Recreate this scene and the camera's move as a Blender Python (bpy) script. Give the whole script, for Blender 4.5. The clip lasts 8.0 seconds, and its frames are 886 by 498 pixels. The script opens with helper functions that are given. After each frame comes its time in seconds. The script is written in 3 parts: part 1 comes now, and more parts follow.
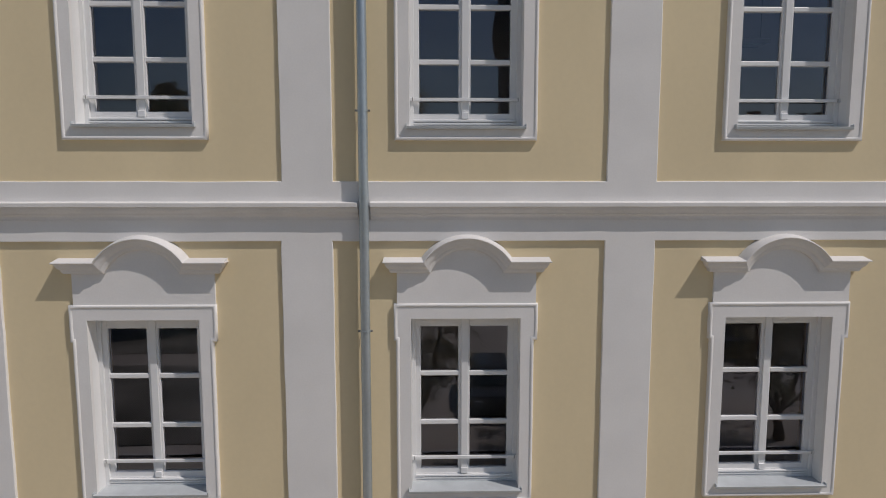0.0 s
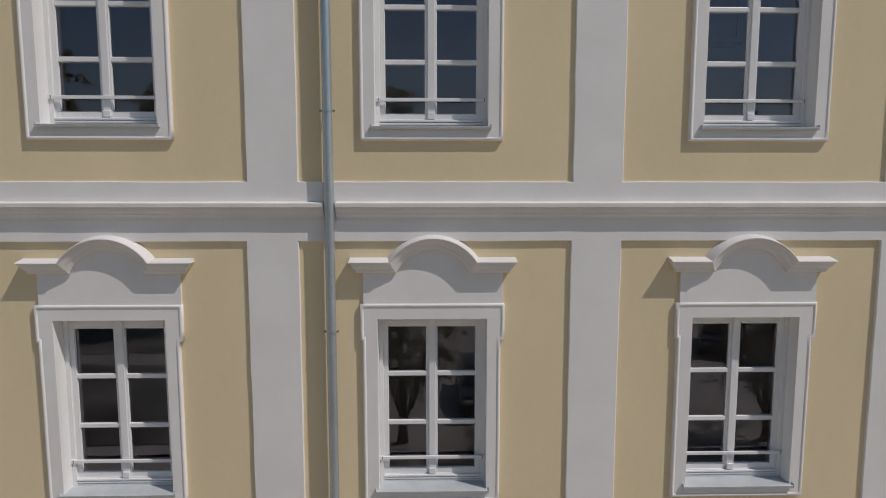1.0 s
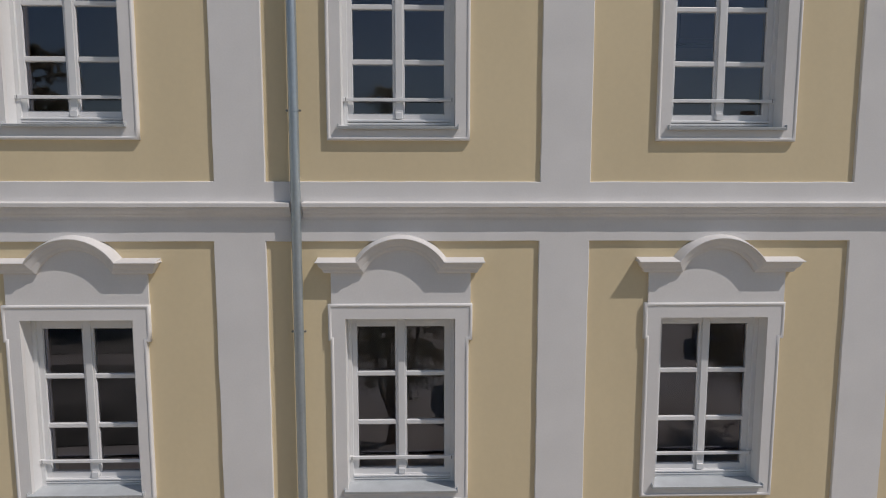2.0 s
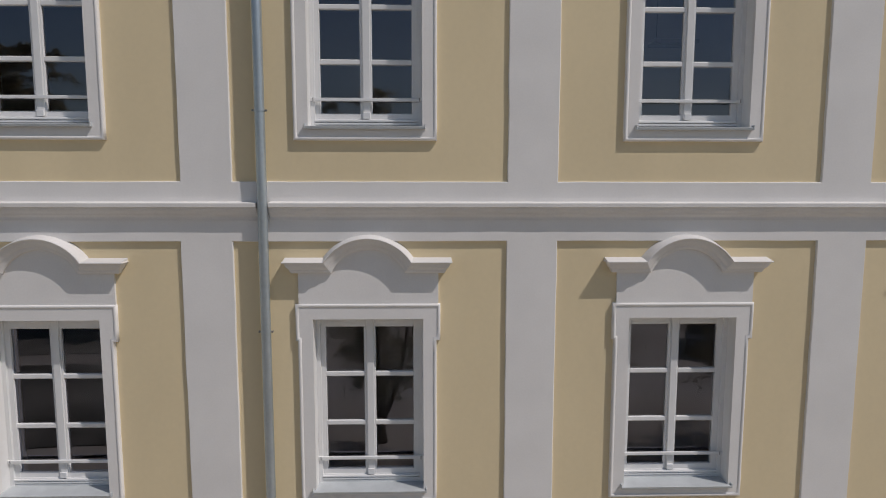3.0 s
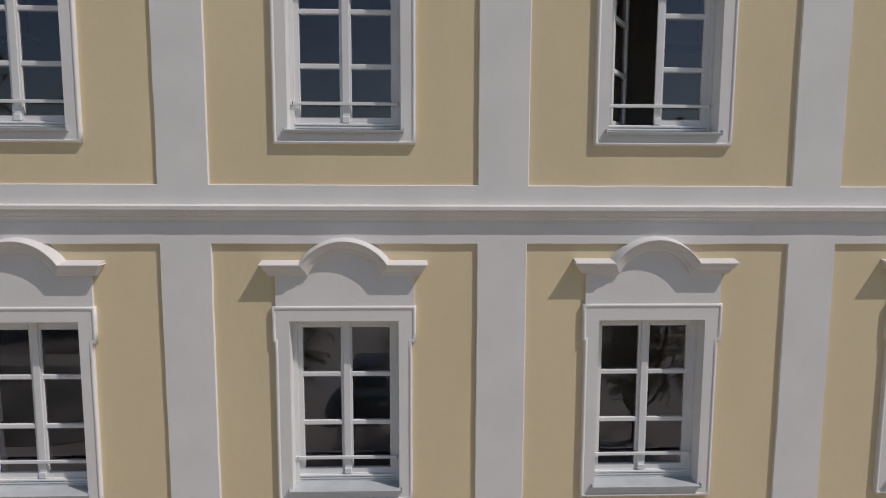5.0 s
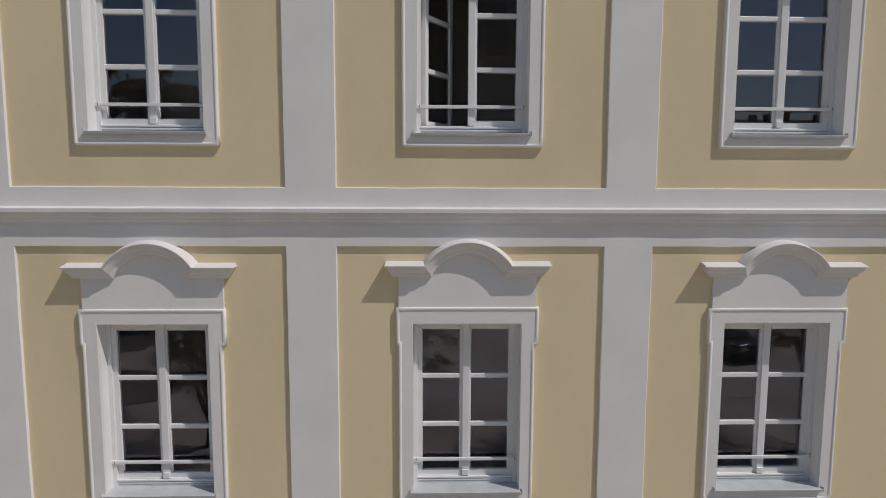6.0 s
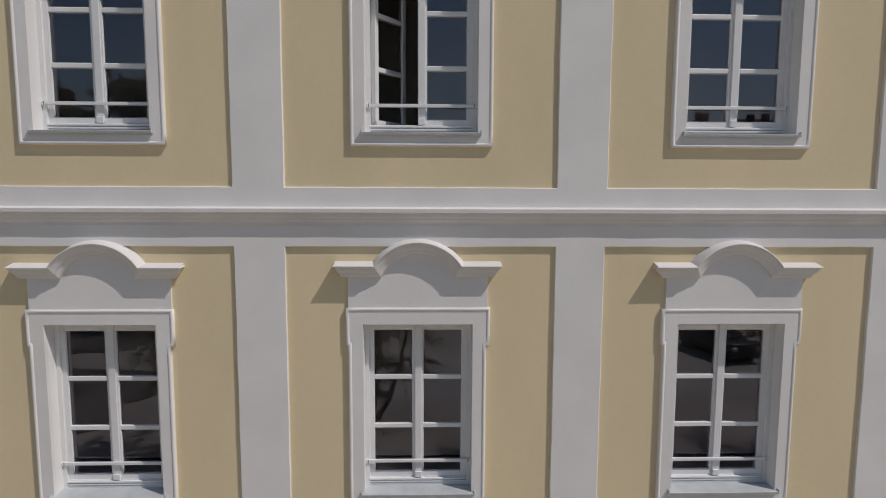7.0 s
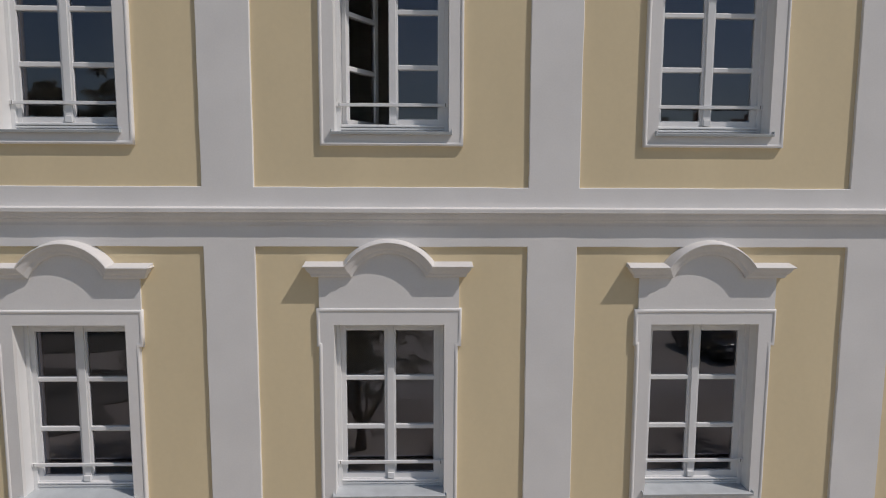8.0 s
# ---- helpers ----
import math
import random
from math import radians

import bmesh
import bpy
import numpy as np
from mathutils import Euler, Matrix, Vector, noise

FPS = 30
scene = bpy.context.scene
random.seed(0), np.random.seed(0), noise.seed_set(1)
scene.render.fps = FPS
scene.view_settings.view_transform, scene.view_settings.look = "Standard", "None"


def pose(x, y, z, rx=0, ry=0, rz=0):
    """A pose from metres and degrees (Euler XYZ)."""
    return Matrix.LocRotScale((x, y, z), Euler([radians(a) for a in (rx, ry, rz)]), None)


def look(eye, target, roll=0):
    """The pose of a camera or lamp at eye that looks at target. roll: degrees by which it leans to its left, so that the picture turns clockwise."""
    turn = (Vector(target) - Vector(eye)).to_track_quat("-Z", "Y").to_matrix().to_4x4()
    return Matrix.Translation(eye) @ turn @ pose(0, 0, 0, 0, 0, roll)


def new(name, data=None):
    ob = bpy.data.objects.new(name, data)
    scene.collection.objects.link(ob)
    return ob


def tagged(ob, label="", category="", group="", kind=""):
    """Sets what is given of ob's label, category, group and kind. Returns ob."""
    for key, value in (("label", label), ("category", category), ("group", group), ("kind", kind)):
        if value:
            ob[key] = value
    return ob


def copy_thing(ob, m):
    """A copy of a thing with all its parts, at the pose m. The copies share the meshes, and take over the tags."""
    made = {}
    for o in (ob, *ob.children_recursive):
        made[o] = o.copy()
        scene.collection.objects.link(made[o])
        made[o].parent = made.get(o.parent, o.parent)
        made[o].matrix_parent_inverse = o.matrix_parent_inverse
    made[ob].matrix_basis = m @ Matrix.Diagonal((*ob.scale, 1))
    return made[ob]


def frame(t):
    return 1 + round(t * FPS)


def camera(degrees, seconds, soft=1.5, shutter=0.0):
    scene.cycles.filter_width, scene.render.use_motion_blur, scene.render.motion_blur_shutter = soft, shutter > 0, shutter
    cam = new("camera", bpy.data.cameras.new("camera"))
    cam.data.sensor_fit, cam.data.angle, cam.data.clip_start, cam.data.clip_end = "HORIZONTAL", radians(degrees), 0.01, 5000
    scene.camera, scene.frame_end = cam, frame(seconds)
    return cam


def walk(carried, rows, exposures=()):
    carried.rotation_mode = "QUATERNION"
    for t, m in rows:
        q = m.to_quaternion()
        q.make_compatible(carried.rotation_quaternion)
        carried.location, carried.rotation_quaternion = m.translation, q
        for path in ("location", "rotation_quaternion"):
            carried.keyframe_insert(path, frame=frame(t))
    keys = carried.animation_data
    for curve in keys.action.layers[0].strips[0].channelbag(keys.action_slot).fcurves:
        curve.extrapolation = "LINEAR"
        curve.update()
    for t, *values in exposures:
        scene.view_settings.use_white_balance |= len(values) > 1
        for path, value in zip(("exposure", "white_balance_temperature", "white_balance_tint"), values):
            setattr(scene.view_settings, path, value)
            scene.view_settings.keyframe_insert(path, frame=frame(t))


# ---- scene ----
# seconds, eye x y z, yaw, pitch, roll (degrees)
PATH = [
    (0.0, 0.000, -5.645, 0.000, -1.33, -5.86, -0.01),
    (0.5, 0.156, -5.647, 0.005, -1.36, -5.89, 0.005),
    (1.0, 0.319, -5.648, 0.008, -1.40, -5.92, 0.013),
    (1.5, 0.477, -5.652, 0.010, -1.42, -5.94, 0.022),
    (3.0, 0.931, -5.654, 0.012, -1.52, -5.95, 0.060),
    (3.4, 1.072, -5.650, 0.014, -1.58, -5.94, 0.072),
    (3.5, 1.124, -5.650, 0.014, -1.60, -5.94, 0.076),
    (3.6, 1.235, -5.654, 0.016, -1.62, -5.935, 0.087),
    (3.8, 1.610, -5.664, 0.019, -1.67, -5.925, 0.11),
    (4.0, 2.032, -5.677, 0.023, -1.72, -5.914, 0.13),
    (4.5, 3.085, -5.696, 0.035, -1.79, -5.90, 0.174),
    (5.0, 4.227, -5.712, 0.042, -1.88, -5.92, 0.200),
    (5.2, 4.650, -5.710, 0.046, -1.88, -5.91, 0.215),
    (5.4, 5.058, -5.708, 0.049, -1.84, -5.885, 0.215),
    (5.6, 5.448, -5.704, 0.051, -1.76, -5.855, 0.212),
    (5.8, 5.806, -5.699, 0.053, -1.66, -5.825, 0.208),
    (6.0, 6.106, -5.694, 0.054, -1.57, -5.80, 0.206),
    (6.2, 6.316, -5.689, 0.055, -1.51, -5.787, 0.208),
    (6.3, 6.380, -5.685, 0.055, -1.49, -5.786, 0.210),
    (6.5, 6.474, -5.674, 0.056, -1.47, -5.80, 0.216),
    (7.0, 6.602, -5.657, 0.058, -1.465, -5.86, 0.223),
    (7.5, 6.732, -5.648, 0.060, -1.467, -5.90, 0.227),
    (8.0, 6.881, -5.628, 0.060, -1.46, -5.895, 0.233),
]
cam = camera(73.76, 8.0, soft=1.0)
walk(cam, [(t, pose(x, y, z, 90 + p, 0, w) @ pose(0, 0, 0, 0, 0, r)) for t, x, y, z, w, p, r in PATH],
     exposures=[(0.0, -0.65, 6390, 11.4), (8.0, -0.67, 6390, 11.4)])

# ---- light: high sun raking the front from its east end, clear sky ----
SUN = Vector((1.85, -1.0, 2.9)).normalized()
world = bpy.data.worlds.new("sky")
scene.world = world
world.use_nodes = True
wn = world.node_tree.nodes
sky = wn.new("ShaderNodeTexSky")
sky.sky_type, sky.sun_disc = "NISHITA", False
sky.sun_elevation, sky.sun_rotation = math.asin(SUN.z), math.atan2(SUN.x, SUN.y)
sky.air_density, sky.dust_density, sky.ozone_density = 1.15, 0.6, 0.6
wn["Background"].inputs["Strength"].default_value = 0.092
world.node_tree.links.new(sky.outputs[0], wn["Background"].inputs["Color"])
sun = new("sun", bpy.data.lights.new("sun", "SUN"))
sun.data.energy, sun.data.angle, sun.data.color = 3.8, radians(0.53), (1.0, 0.935, 0.885)
sun.matrix_world = look(SUN * 60, (0, 0, 0))


# ---- materials ----
def material(name, base, rough=0.8, spots=0.05, spot_size=1.2, grain=0.04, grain_size=40, bump=0.15, bump_size=90,
             metal=0.0, tint=None, per_object=0.0, streak=1.0):
    """A painted or mineral surface: colour varied at two sizes, with fine relief."""
    m = bpy.data.materials.new(name)
    m.use_nodes = True
    t = m.node_tree
    n, link = t.nodes, t.links.new
    b = n["Principled BSDF"]
    geo = n.new("ShaderNodeNewGeometry")
    squash = n.new("ShaderNodeMapping")
    squash.inputs["Scale"].default_value = (1, 1, streak)
    link(geo.outputs["Position"], squash.inputs["Vector"])
    big = n.new("ShaderNodeTexNoise")
    big.inputs["Scale"].default_value, big.inputs["Detail"].default_value = spot_size, 4
    link(squash.outputs[0], big.inputs["Vector"])
    fine = n.new("ShaderNodeTexNoise")
    fine.inputs["Scale"].default_value, fine.inputs["Detail"].default_value = grain_size, 3
    link(geo.outputs["Position"], fine.inputs["Vector"])
    a = n.new("ShaderNodeMix")
    a.data_type = "RGBA"
    dark = [c * (1 - 2 * spots) for c in base] if tint is None else tint
    a.inputs[6].default_value, a.inputs[7].default_value = (*dark, 1), (*[min(1, c * (1 + spots)) for c in base], 1)
    ramp = n.new("ShaderNodeMapRange")
    ramp.inputs[1].default_value, ramp.inputs[2].default_value = 0.3, 0.7
    link(big.outputs["Fac"], ramp.inputs[0])
    link(ramp.outputs[0], a.inputs[0])
    k = n.new("ShaderNodeMapRange")
    k.inputs[1].default_value, k.inputs[2].default_value = 0.3, 0.7
    k.inputs[3].default_value, k.inputs[4].default_value = 1 - grain, 1 + grain
    link(fine.outputs["Fac"], k.inputs[0])
    value = k.outputs[0]
    if per_object:
        info, r, mul = n.new("ShaderNodeObjectInfo"), n.new("ShaderNodeMapRange"), n.new("ShaderNodeMath")
        r.inputs[3].default_value, r.inputs[4].default_value = 1 - per_object, 1 + per_object
        mul.operation = "MULTIPLY"
        link(info.outputs["Random"], r.inputs[0])
        link(r.outputs[0], mul.inputs[0])
        link(value, mul.inputs[1])
        value = mul.outputs[0]
    hsv = n.new("ShaderNodeHueSaturation")
    link(a.outputs[2], hsv.inputs["Color"])
    link(value, hsv.inputs["Value"])
    link(hsv.outputs[0], b.inputs["Base Color"])
    b.inputs["Roughness"].default_value, b.inputs["Metallic"].default_value = rough, metal
    if bump:
        tex, bm_ = n.new("ShaderNodeTexNoise"), n.new("ShaderNodeBump")
        tex.inputs["Scale"].default_value, tex.inputs["Detail"].default_value = bump_size, 5
        bm_.inputs["Strength"].default_value, bm_.inputs["Distance"].default_value = bump, 0.004
        link(geo.outputs["Position"], tex.inputs["Vector"])
        link(tex.outputs["Fac"], bm_.inputs["Height"])
        link(bm_.outputs[0], b.inputs["Normal"])
    return m


WHITE = material("white_plaster", (0.797, 0.772, 0.744), 0.85, 0.028, 1.6, 0.015, 55, 0.12, 60)
YELLOW = material("yellow_plaster", (0.768, 0.637, 0.408), 0.88, 0.036, 0.9, 0.012, 22, 0.06, 55, streak=0.35)
MOULDING = material("weathered_white_moulding", (0.733, 0.707, 0.680), 0.9, 0.035, 2.2, 0.02, 45, 0.1, 45)
REVEAL = material("white_reveal_plaster", (0.81, 0.80, 0.78), 0.8, 0.02, 1.8, 0.012, 50, 0.08, 55)
PAINT = material("white_window_paint", (0.775, 0.77, 0.76), 0.38, 0.015, 3, 0.01, 30, 0.05, 40)
SILL = material("light_grey_sill_metal", (0.54, 0.565, 0.575), 0.5, 0.06, 5, 0.03, 60, 0.04, 30, metal=0.15)
SPACER = material("dull_aluminium_spacer", (0.62, 0.62, 0.61), 0.5, 0.04, 6, 0.02, 60, 0, metal=0.3)
ZINC = material("grey_zinc", (0.45, 0.50, 0.53), 0.36, 0.08, 4, 0.04, 30, 0.05, 30, metal=0.65, streak=0.3)
STEEL = material("steel_bolt", (0.26, 0.25, 0.24), 0.4, 0.1, 30, 0.05, 90, 0.05, 90, metal=0.6)
DARK = material("dark_slot", (0.06, 0.06, 0.06), 0.8, 0.1, 20, 0.05, 90, 0)
ROOM = material("white_room_plaster", (0.88, 0.865, 0.83), 0.9, 0.06, 1, 0.03, 30, 0.1, 40)
BOARDS = material("oak_floor_boards", (0.55, 0.45, 0.33), 0.5, 0.12, 2, 0.08, 20, 0.1, 40)
PAVING = material("light_gravel_ground", (0.52, 0.46, 0.37), 0.95, 0.16, 0.35, 0.15, 18, 0.5, 25, tint=(0.36, 0.31, 0.25))
ROADWAY = material("worn_light_asphalt", (0.52, 0.468, 0.395), 0.92, 0.10, 0.5, 0.1, 22, 0.4, 30)
PATCHY_GROUND = material("dark_patchy_ground", (0.25, 0.225, 0.18), 0.95, 0.2, 0.42, 0.25, 24, 0.8, 30, tint=(0.05, 0.048, 0.034))
BARK = material("brown_bark", (0.20, 0.155, 0.12), 0.95, 0.2, 3, 0.2, 20, 0.6, 18, streak=0.3)
LEAF = material("brownish_green_leaves", (0.14, 0.13, 0.085), 0.6, 0.25, 1.1, 0.2, 8, 0, tint=(0.11, 0.10, 0.065), per_object=0.15)
_t = LEAF.node_tree
_thin, _mix = _t.nodes.new("ShaderNodeBsdfTranslucent"), _t.nodes.new("ShaderNodeMixShader")
_thin.inputs[0].default_value, _mix.inputs[0].default_value = (0.48, 0.42, 0.27, 1), 0.55
_t.links.new(_t.nodes["Principled BSDF"].outputs[0], _mix.inputs[1])
_t.links.new(_thin.outputs[0], _mix.inputs[2])
_t.links.new(_mix.outputs[0], _t.nodes["Material Output"].inputs[0])
SLATE = material("dark_slate", (0.06, 0.06, 0.065), 0.6, 0.2, 0.4, 0.2, 3, 0.3, 4)
STONE = material("weathered_tower_stone", (0.20, 0.18, 0.16), 0.9, 0.2, 0.3, 0.15, 3, 0.4, 3)
TILE = material("brown_roof_tiles", (0.15, 0.08, 0.06), 0.85, 0.2, 0.5, 0.2, 4, 0.3, 4)
RENDER_WALL = material("grey_house_plaster", (0.45, 0.42, 0.38), 0.9, 0.08, 0.4, 0.05, 4, 0.1, 6)
BRICK = material("chimney_brick", (0.22, 0.11, 0.08), 0.9, 0.2, 2, 0.2, 6, 0.3, 6)
CAR_PAINT = material("dark_car_paint", (0.06, 0.058, 0.06), 0.2, 0.05, 2, 0.02, 30, 0)
TINTED = material("dark_car_glass", (0.012, 0.013, 0.014), 0.08, 0.05, 2, 0.02, 30, 0)
RUBBER = material("black_rubber", (0.02, 0.02, 0.02), 0.8, 0.1, 8, 0.05, 30, 0.1, 40)


def glass(name, ior):
    """Clear glazing: see-through, with the mirror image that its layers give."""
    m = bpy.data.materials.new(name)
    m.use_nodes = True
    t = m.node_tree
    t.nodes.clear()
    out, mix = t.nodes.new("ShaderNodeOutputMaterial"), t.nodes.new("ShaderNodeMixShader")
    clear, gloss, fres = (t.nodes.new("ShaderNode" + k) for k in ("BsdfTransparent", "BsdfGlossy", "Fresnel"))
    fres.inputs["IOR"].default_value = ior
    clear.inputs[0].default_value = (0.97, 0.98, 0.97, 1)
    gloss.inputs["Roughness"].default_value = 0.004
    gloss.inputs["Color"].default_value = (0.86, 0.86, 1, 1)
    wave, bmp, geo = t.nodes.new("ShaderNodeTexNoise"), t.nodes.new("ShaderNodeBump"), t.nodes.new("ShaderNodeNewGeometry")
    wave.inputs["Scale"].default_value = 2.2
    bmp.inputs["Strength"].default_value, bmp.inputs["Distance"].default_value = 0.006, 0.01
    for a, b in ((geo.outputs["Position"], wave.inputs["Vector"]), (wave.outputs["Fac"], bmp.inputs["Height"]),
                 (bmp.outputs[0], gloss.inputs["Normal"]), (fres.outputs[0], mix.inputs[0]), (clear.outputs[0], mix.inputs[1]),
                 (gloss.outputs[0], mix.inputs[2]), (mix.outputs[0], out.inputs[0])):
        t.links.new(a, b)
    return m


GLASS = glass("window_glass", 2.12)


# ---- mesh helpers ----
def thing(name, label, category, group="", kind="", at=(0, 0, 0)):
    ob = new(name)
    ob.empty_display_size = 0.2
    ob.matrix_basis = Matrix.Translation(at)
    return tagged(ob, label, category, group, kind)


def part(name, bm, mat, parent=None, label="", smooth=False):
    """One bmesh as one mesh object, under a thing or a part."""
    bmesh.ops.recalc_face_normals(bm, faces=bm.faces)
    me = bpy.data.meshes.new(name)
    bm.to_mesh(me)
    bm.free()
    me.materials.append(mat)
    if smooth:
        me.shade_smooth()
    ob = new(name, me)
    if parent:
        ob.parent = parent
    return tagged(ob, label)


def box(x0, x1, y0, y1, z0, z1, bm=None, bevel=0.0, seg=1):
    one = bmesh.new() if bm is None or bevel else bm
    made = bmesh.ops.create_cube(one, size=1)["verts"]
    for v in made:
        v.co = Vector(((x0 + x1) / 2 + v.co.x * (x1 - x0), (y0 + y1) / 2 + v.co.y * (y1 - y0), (z0 + z1) / 2 + v.co.z * (z1 - z0)))
    if bevel:
        bmesh.ops.bevel(one, geom=one.edges[:], offset=bevel, segments=seg, affect="EDGES", profile=0.5)
        if bm is not None:
            me = bpy.data.meshes.new("tmp")
            one.to_mesh(me)
            one.free()
            bm.from_mesh(me)
            bpy.data.meshes.remove(me)
            return bm
    return one


def slab(xs, zs, y0, y1, solid):
    """A wall slab on a grid of cells; solid(x, z) tells which cells are filled. Openings get their inner sides."""
    bm, made = bmesh.new(), {}

    def vert(i, j, y):
        key = (i, j, y)
        if key not in made:
            made[key] = bm.verts.new((xs[i], y, zs[j]))
        return made[key]

    full = {(i, j) for i in range(len(xs) - 1) for j in range(len(zs) - 1) if solid((xs[i] + xs[i + 1]) / 2, (zs[j] + zs[j + 1]) / 2)}
    for i, j in full:
        for y in (y0, y1):
            bm.faces.new([vert(i, j, y), vert(i + 1, j, y), vert(i + 1, j + 1, y), vert(i, j + 1, y)])
        for (di, dj), (a, b) in (((-1, 0), ((0, 0), (0, 1))), ((1, 0), ((1, 0), (1, 1))), ((0, -1), ((0, 0), (1, 0))), ((0, 1), ((0, 1), (1, 1)))):
            if (i + di, j + dj) not in full:
                (ai, aj), (bi, bj) = a, b
                bm.faces.new([vert(i + ai, j + aj, y0), vert(i + bi, j + bj, y0), vert(i + bi, j + bj, y1), vert(i + ai, j + aj, y1)])
    return bm


def wobble(x, z, seed, size=0.35):
    """The unevenness of a hand-drawn plaster edge, -1 to 1."""
    return noise.noise(Vector((x / size, seed * 3.7, z / size))) + 0.4 * noise.noise(Vector((x / size * 3.3, seed * 5.1 + 9, z / size * 3.3)))


def inset(path, d):
    """The closed outline moved inwards by d, with mitred corners. Counter-clockwise in x, z."""
    out = []
    for k, p in enumerate(path):
        a, b = Vector(path[k - 1]), Vector(path[(k + 1) % len(path)])
        p = Vector(p)
        u, v = (p - a).normalized(), (b - p).normalized()
        nu, nv = Vector((-u.y, u.x)), Vector((-v.y, v.x))
        out.append(p + (nu + nv) * (d / (1 + nu.dot(nv))))
    return out


def edging(path, profile):
    """A moulding swept along a closed outline; profile: rows of inward offset and y."""
    bm = bmesh.new()
    rings = [[bm.verts.new((p.x, y, p.y)) for p in inset(path, d)] for d, y in profile]
    for r, s in zip(rings, rings[1:]):
        for k in range(len(r)):
            bm.faces.new([r[k - 1], r[k], s[k], s[k - 1]])
    return bm


def tube(points, radius, sides=20, bm=None, cap=True):
    """A round bar along a line of points, one radius or one each."""
    bm = bm or bmesh.new()
    radii = radius if isinstance(radius, (list, tuple)) else [radius] * len(points)
    rings = []
    for k, p in enumerate(points):
        p = Vector(p)
        way = (Vector(points[min(k + 1, len(points) - 1)]) - Vector(points[max(k - 1, 0)])).normalized()
        side = way.orthogonal().normalized() if abs(way.z) < 0.99 else Vector((1, 0, 0))
        up = way.cross(side).normalized()
        side = up.cross(way)
        rings.append([bm.verts.new(p + (side * math.cos(a) + up * math.sin(a)) * radii[k]) for a in (2 * math.pi * i / sides for i in range(sides))])
    for r, s in zip(rings, rings[1:]):
        for k in range(sides):
            bm.faces.new([r[k - 1], r[k], s[k], s[k - 1]])
    if cap:
        bm.faces.new(rings[0])
        bm.faces.new(rings[-1])
    return bm


# ---- the plan ----
GROUND = -7.8
FACE, FIELD = 0.0, 0.028             # front of the white bands, and of the yellow fields behind it
LEFT, RIGHT, TOP, BACK = -7.4, 14.3, 3.7, 9.0
BAYS = (-2.754, 0.354, 3.447, 6.506, 9.603)
PILASTERS = ((-4.57, -4.085), (-1.395, -0.914), (1.699, 2.183), (4.749, 5.240), (7.837, 8.327), (10.955, 11.44))      # upper storey
BELOW = ((-4.57, -4.085), (-1.416, -0.924), (1.696, 2.185), (4.746, 5.235), (7.837, 8.316), (10.970, 11.45))          # lower storey
LOW, HIGH = -2.972, 0.606            # undersides of the window frames on the two floors
HALF, TALL = 0.535, 1.710            # opening: half its width, its height
PIPE_X, PIPE_Y, PIPE_R = -0.615, -0.066, 0.046
UPPER_SHIFT = (0.014, -0.005, 0.027, 0.033, -0.009)

# ---- structure ----
holes = [(c + s - HALF - 0.02, c + s + HALF + 0.02, b - 0.062, b + TALL + 0.02)
         for c, u in zip(BAYS, UPPER_SHIFT) for b, s in ((LOW, 0), (HIGH, u))]
xs = sorted({LEFT, RIGHT, *(v for h in holes for v in h[:2])})
zs = sorted({GROUND - 0.3, TOP, *(v for h in holes for v in h[2:])})
bm = slab(xs, zs, FIELD, 0.46, lambda x, z: not any(a < x < b and c < z < d for a, b, c, d in holes))
tagged(part("wall_front", bm, YELLOW), "pale yellow plastered front wall with ten window openings", "wall", kind="structure")

for name, x0, x1, y0, y1 in (("wall_west", LEFT, LEFT + 0.45, 0.46, BACK), ("wall_east", RIGHT - 0.45, RIGHT, 0.46, BACK),
                             ("wall_back", LEFT, RIGHT, BACK, BACK + 0.45)):
    tagged(part(name, box(x0, x1, y0, y1, GROUND - 0.3, TOP), ROOM), "plain plastered wall that closes the building", "wall", kind="structure")
for name, z0, z1, mat, label in (("floor_upper", -0.62, -0.40, BOARDS, "oak boarded floor between the two storeys"),
                                 ("floor_lower", -4.3, -4.1, BOARDS, "oak boarded floor of the lower storey"),
                                 ("ceiling", 3.2, 3.4, ROOM, "white plaster ceiling of the upper storey")):
    tagged(part(name, box(LEFT + 0.45, RIGHT - 0.45, 0.46, BACK, z0, z1), mat), label, name.split("_")[0], kind="structure")
# Added inner walls: they throw daylight back so the panes show less black.
for z0, z1 in ((-4.1, -0.62), (-0.40, 3.2)):
    tagged(part("wall_bounce", box(LEFT + 0.45, RIGHT - 0.45, 3.2, 3.4, z0, z1), ROOM), "added white plaster wall that bounces daylight back to the windows", "wall", kind="structure")

bm = bmesh.new()
prof = [(-0.35, TOP), (-0.35, TOP + 0.12), (4.7, TOP + 4.6), (BACK + 0.85, TOP + 0.12), (BACK + 0.85, TOP)]
ends = [[bm.verts.new((x, y, z)) for y, z in prof] for x in (LEFT - 0.2, RIGHT + 0.2)]
for k in range(5):
    bm.faces.new([ends[0][k - 1], ends[0][k], ends[1][k], ends[1][k - 1]])
for e in ends:
    bm.faces.new(e)
tagged(part("roof", bm, TILE), "brown tiled pitched roof over the building", "roof", kind="structure")


def ground_sheet():
    bm = bmesh.new()
    bmesh.ops.create_grid(bm, x_segments=60, y_segments=60, size=1)
    for v in bm.verts:
        a, b = v.co.x, v.co.y
        v.co = Vector((3 + 900 * a * abs(a) ** 1.6, 900 * b * abs(b) ** 1.6, 0))
        v.co.z = GROUND + 0.006 * noise.noise(v.co * 0.12)
    return bm


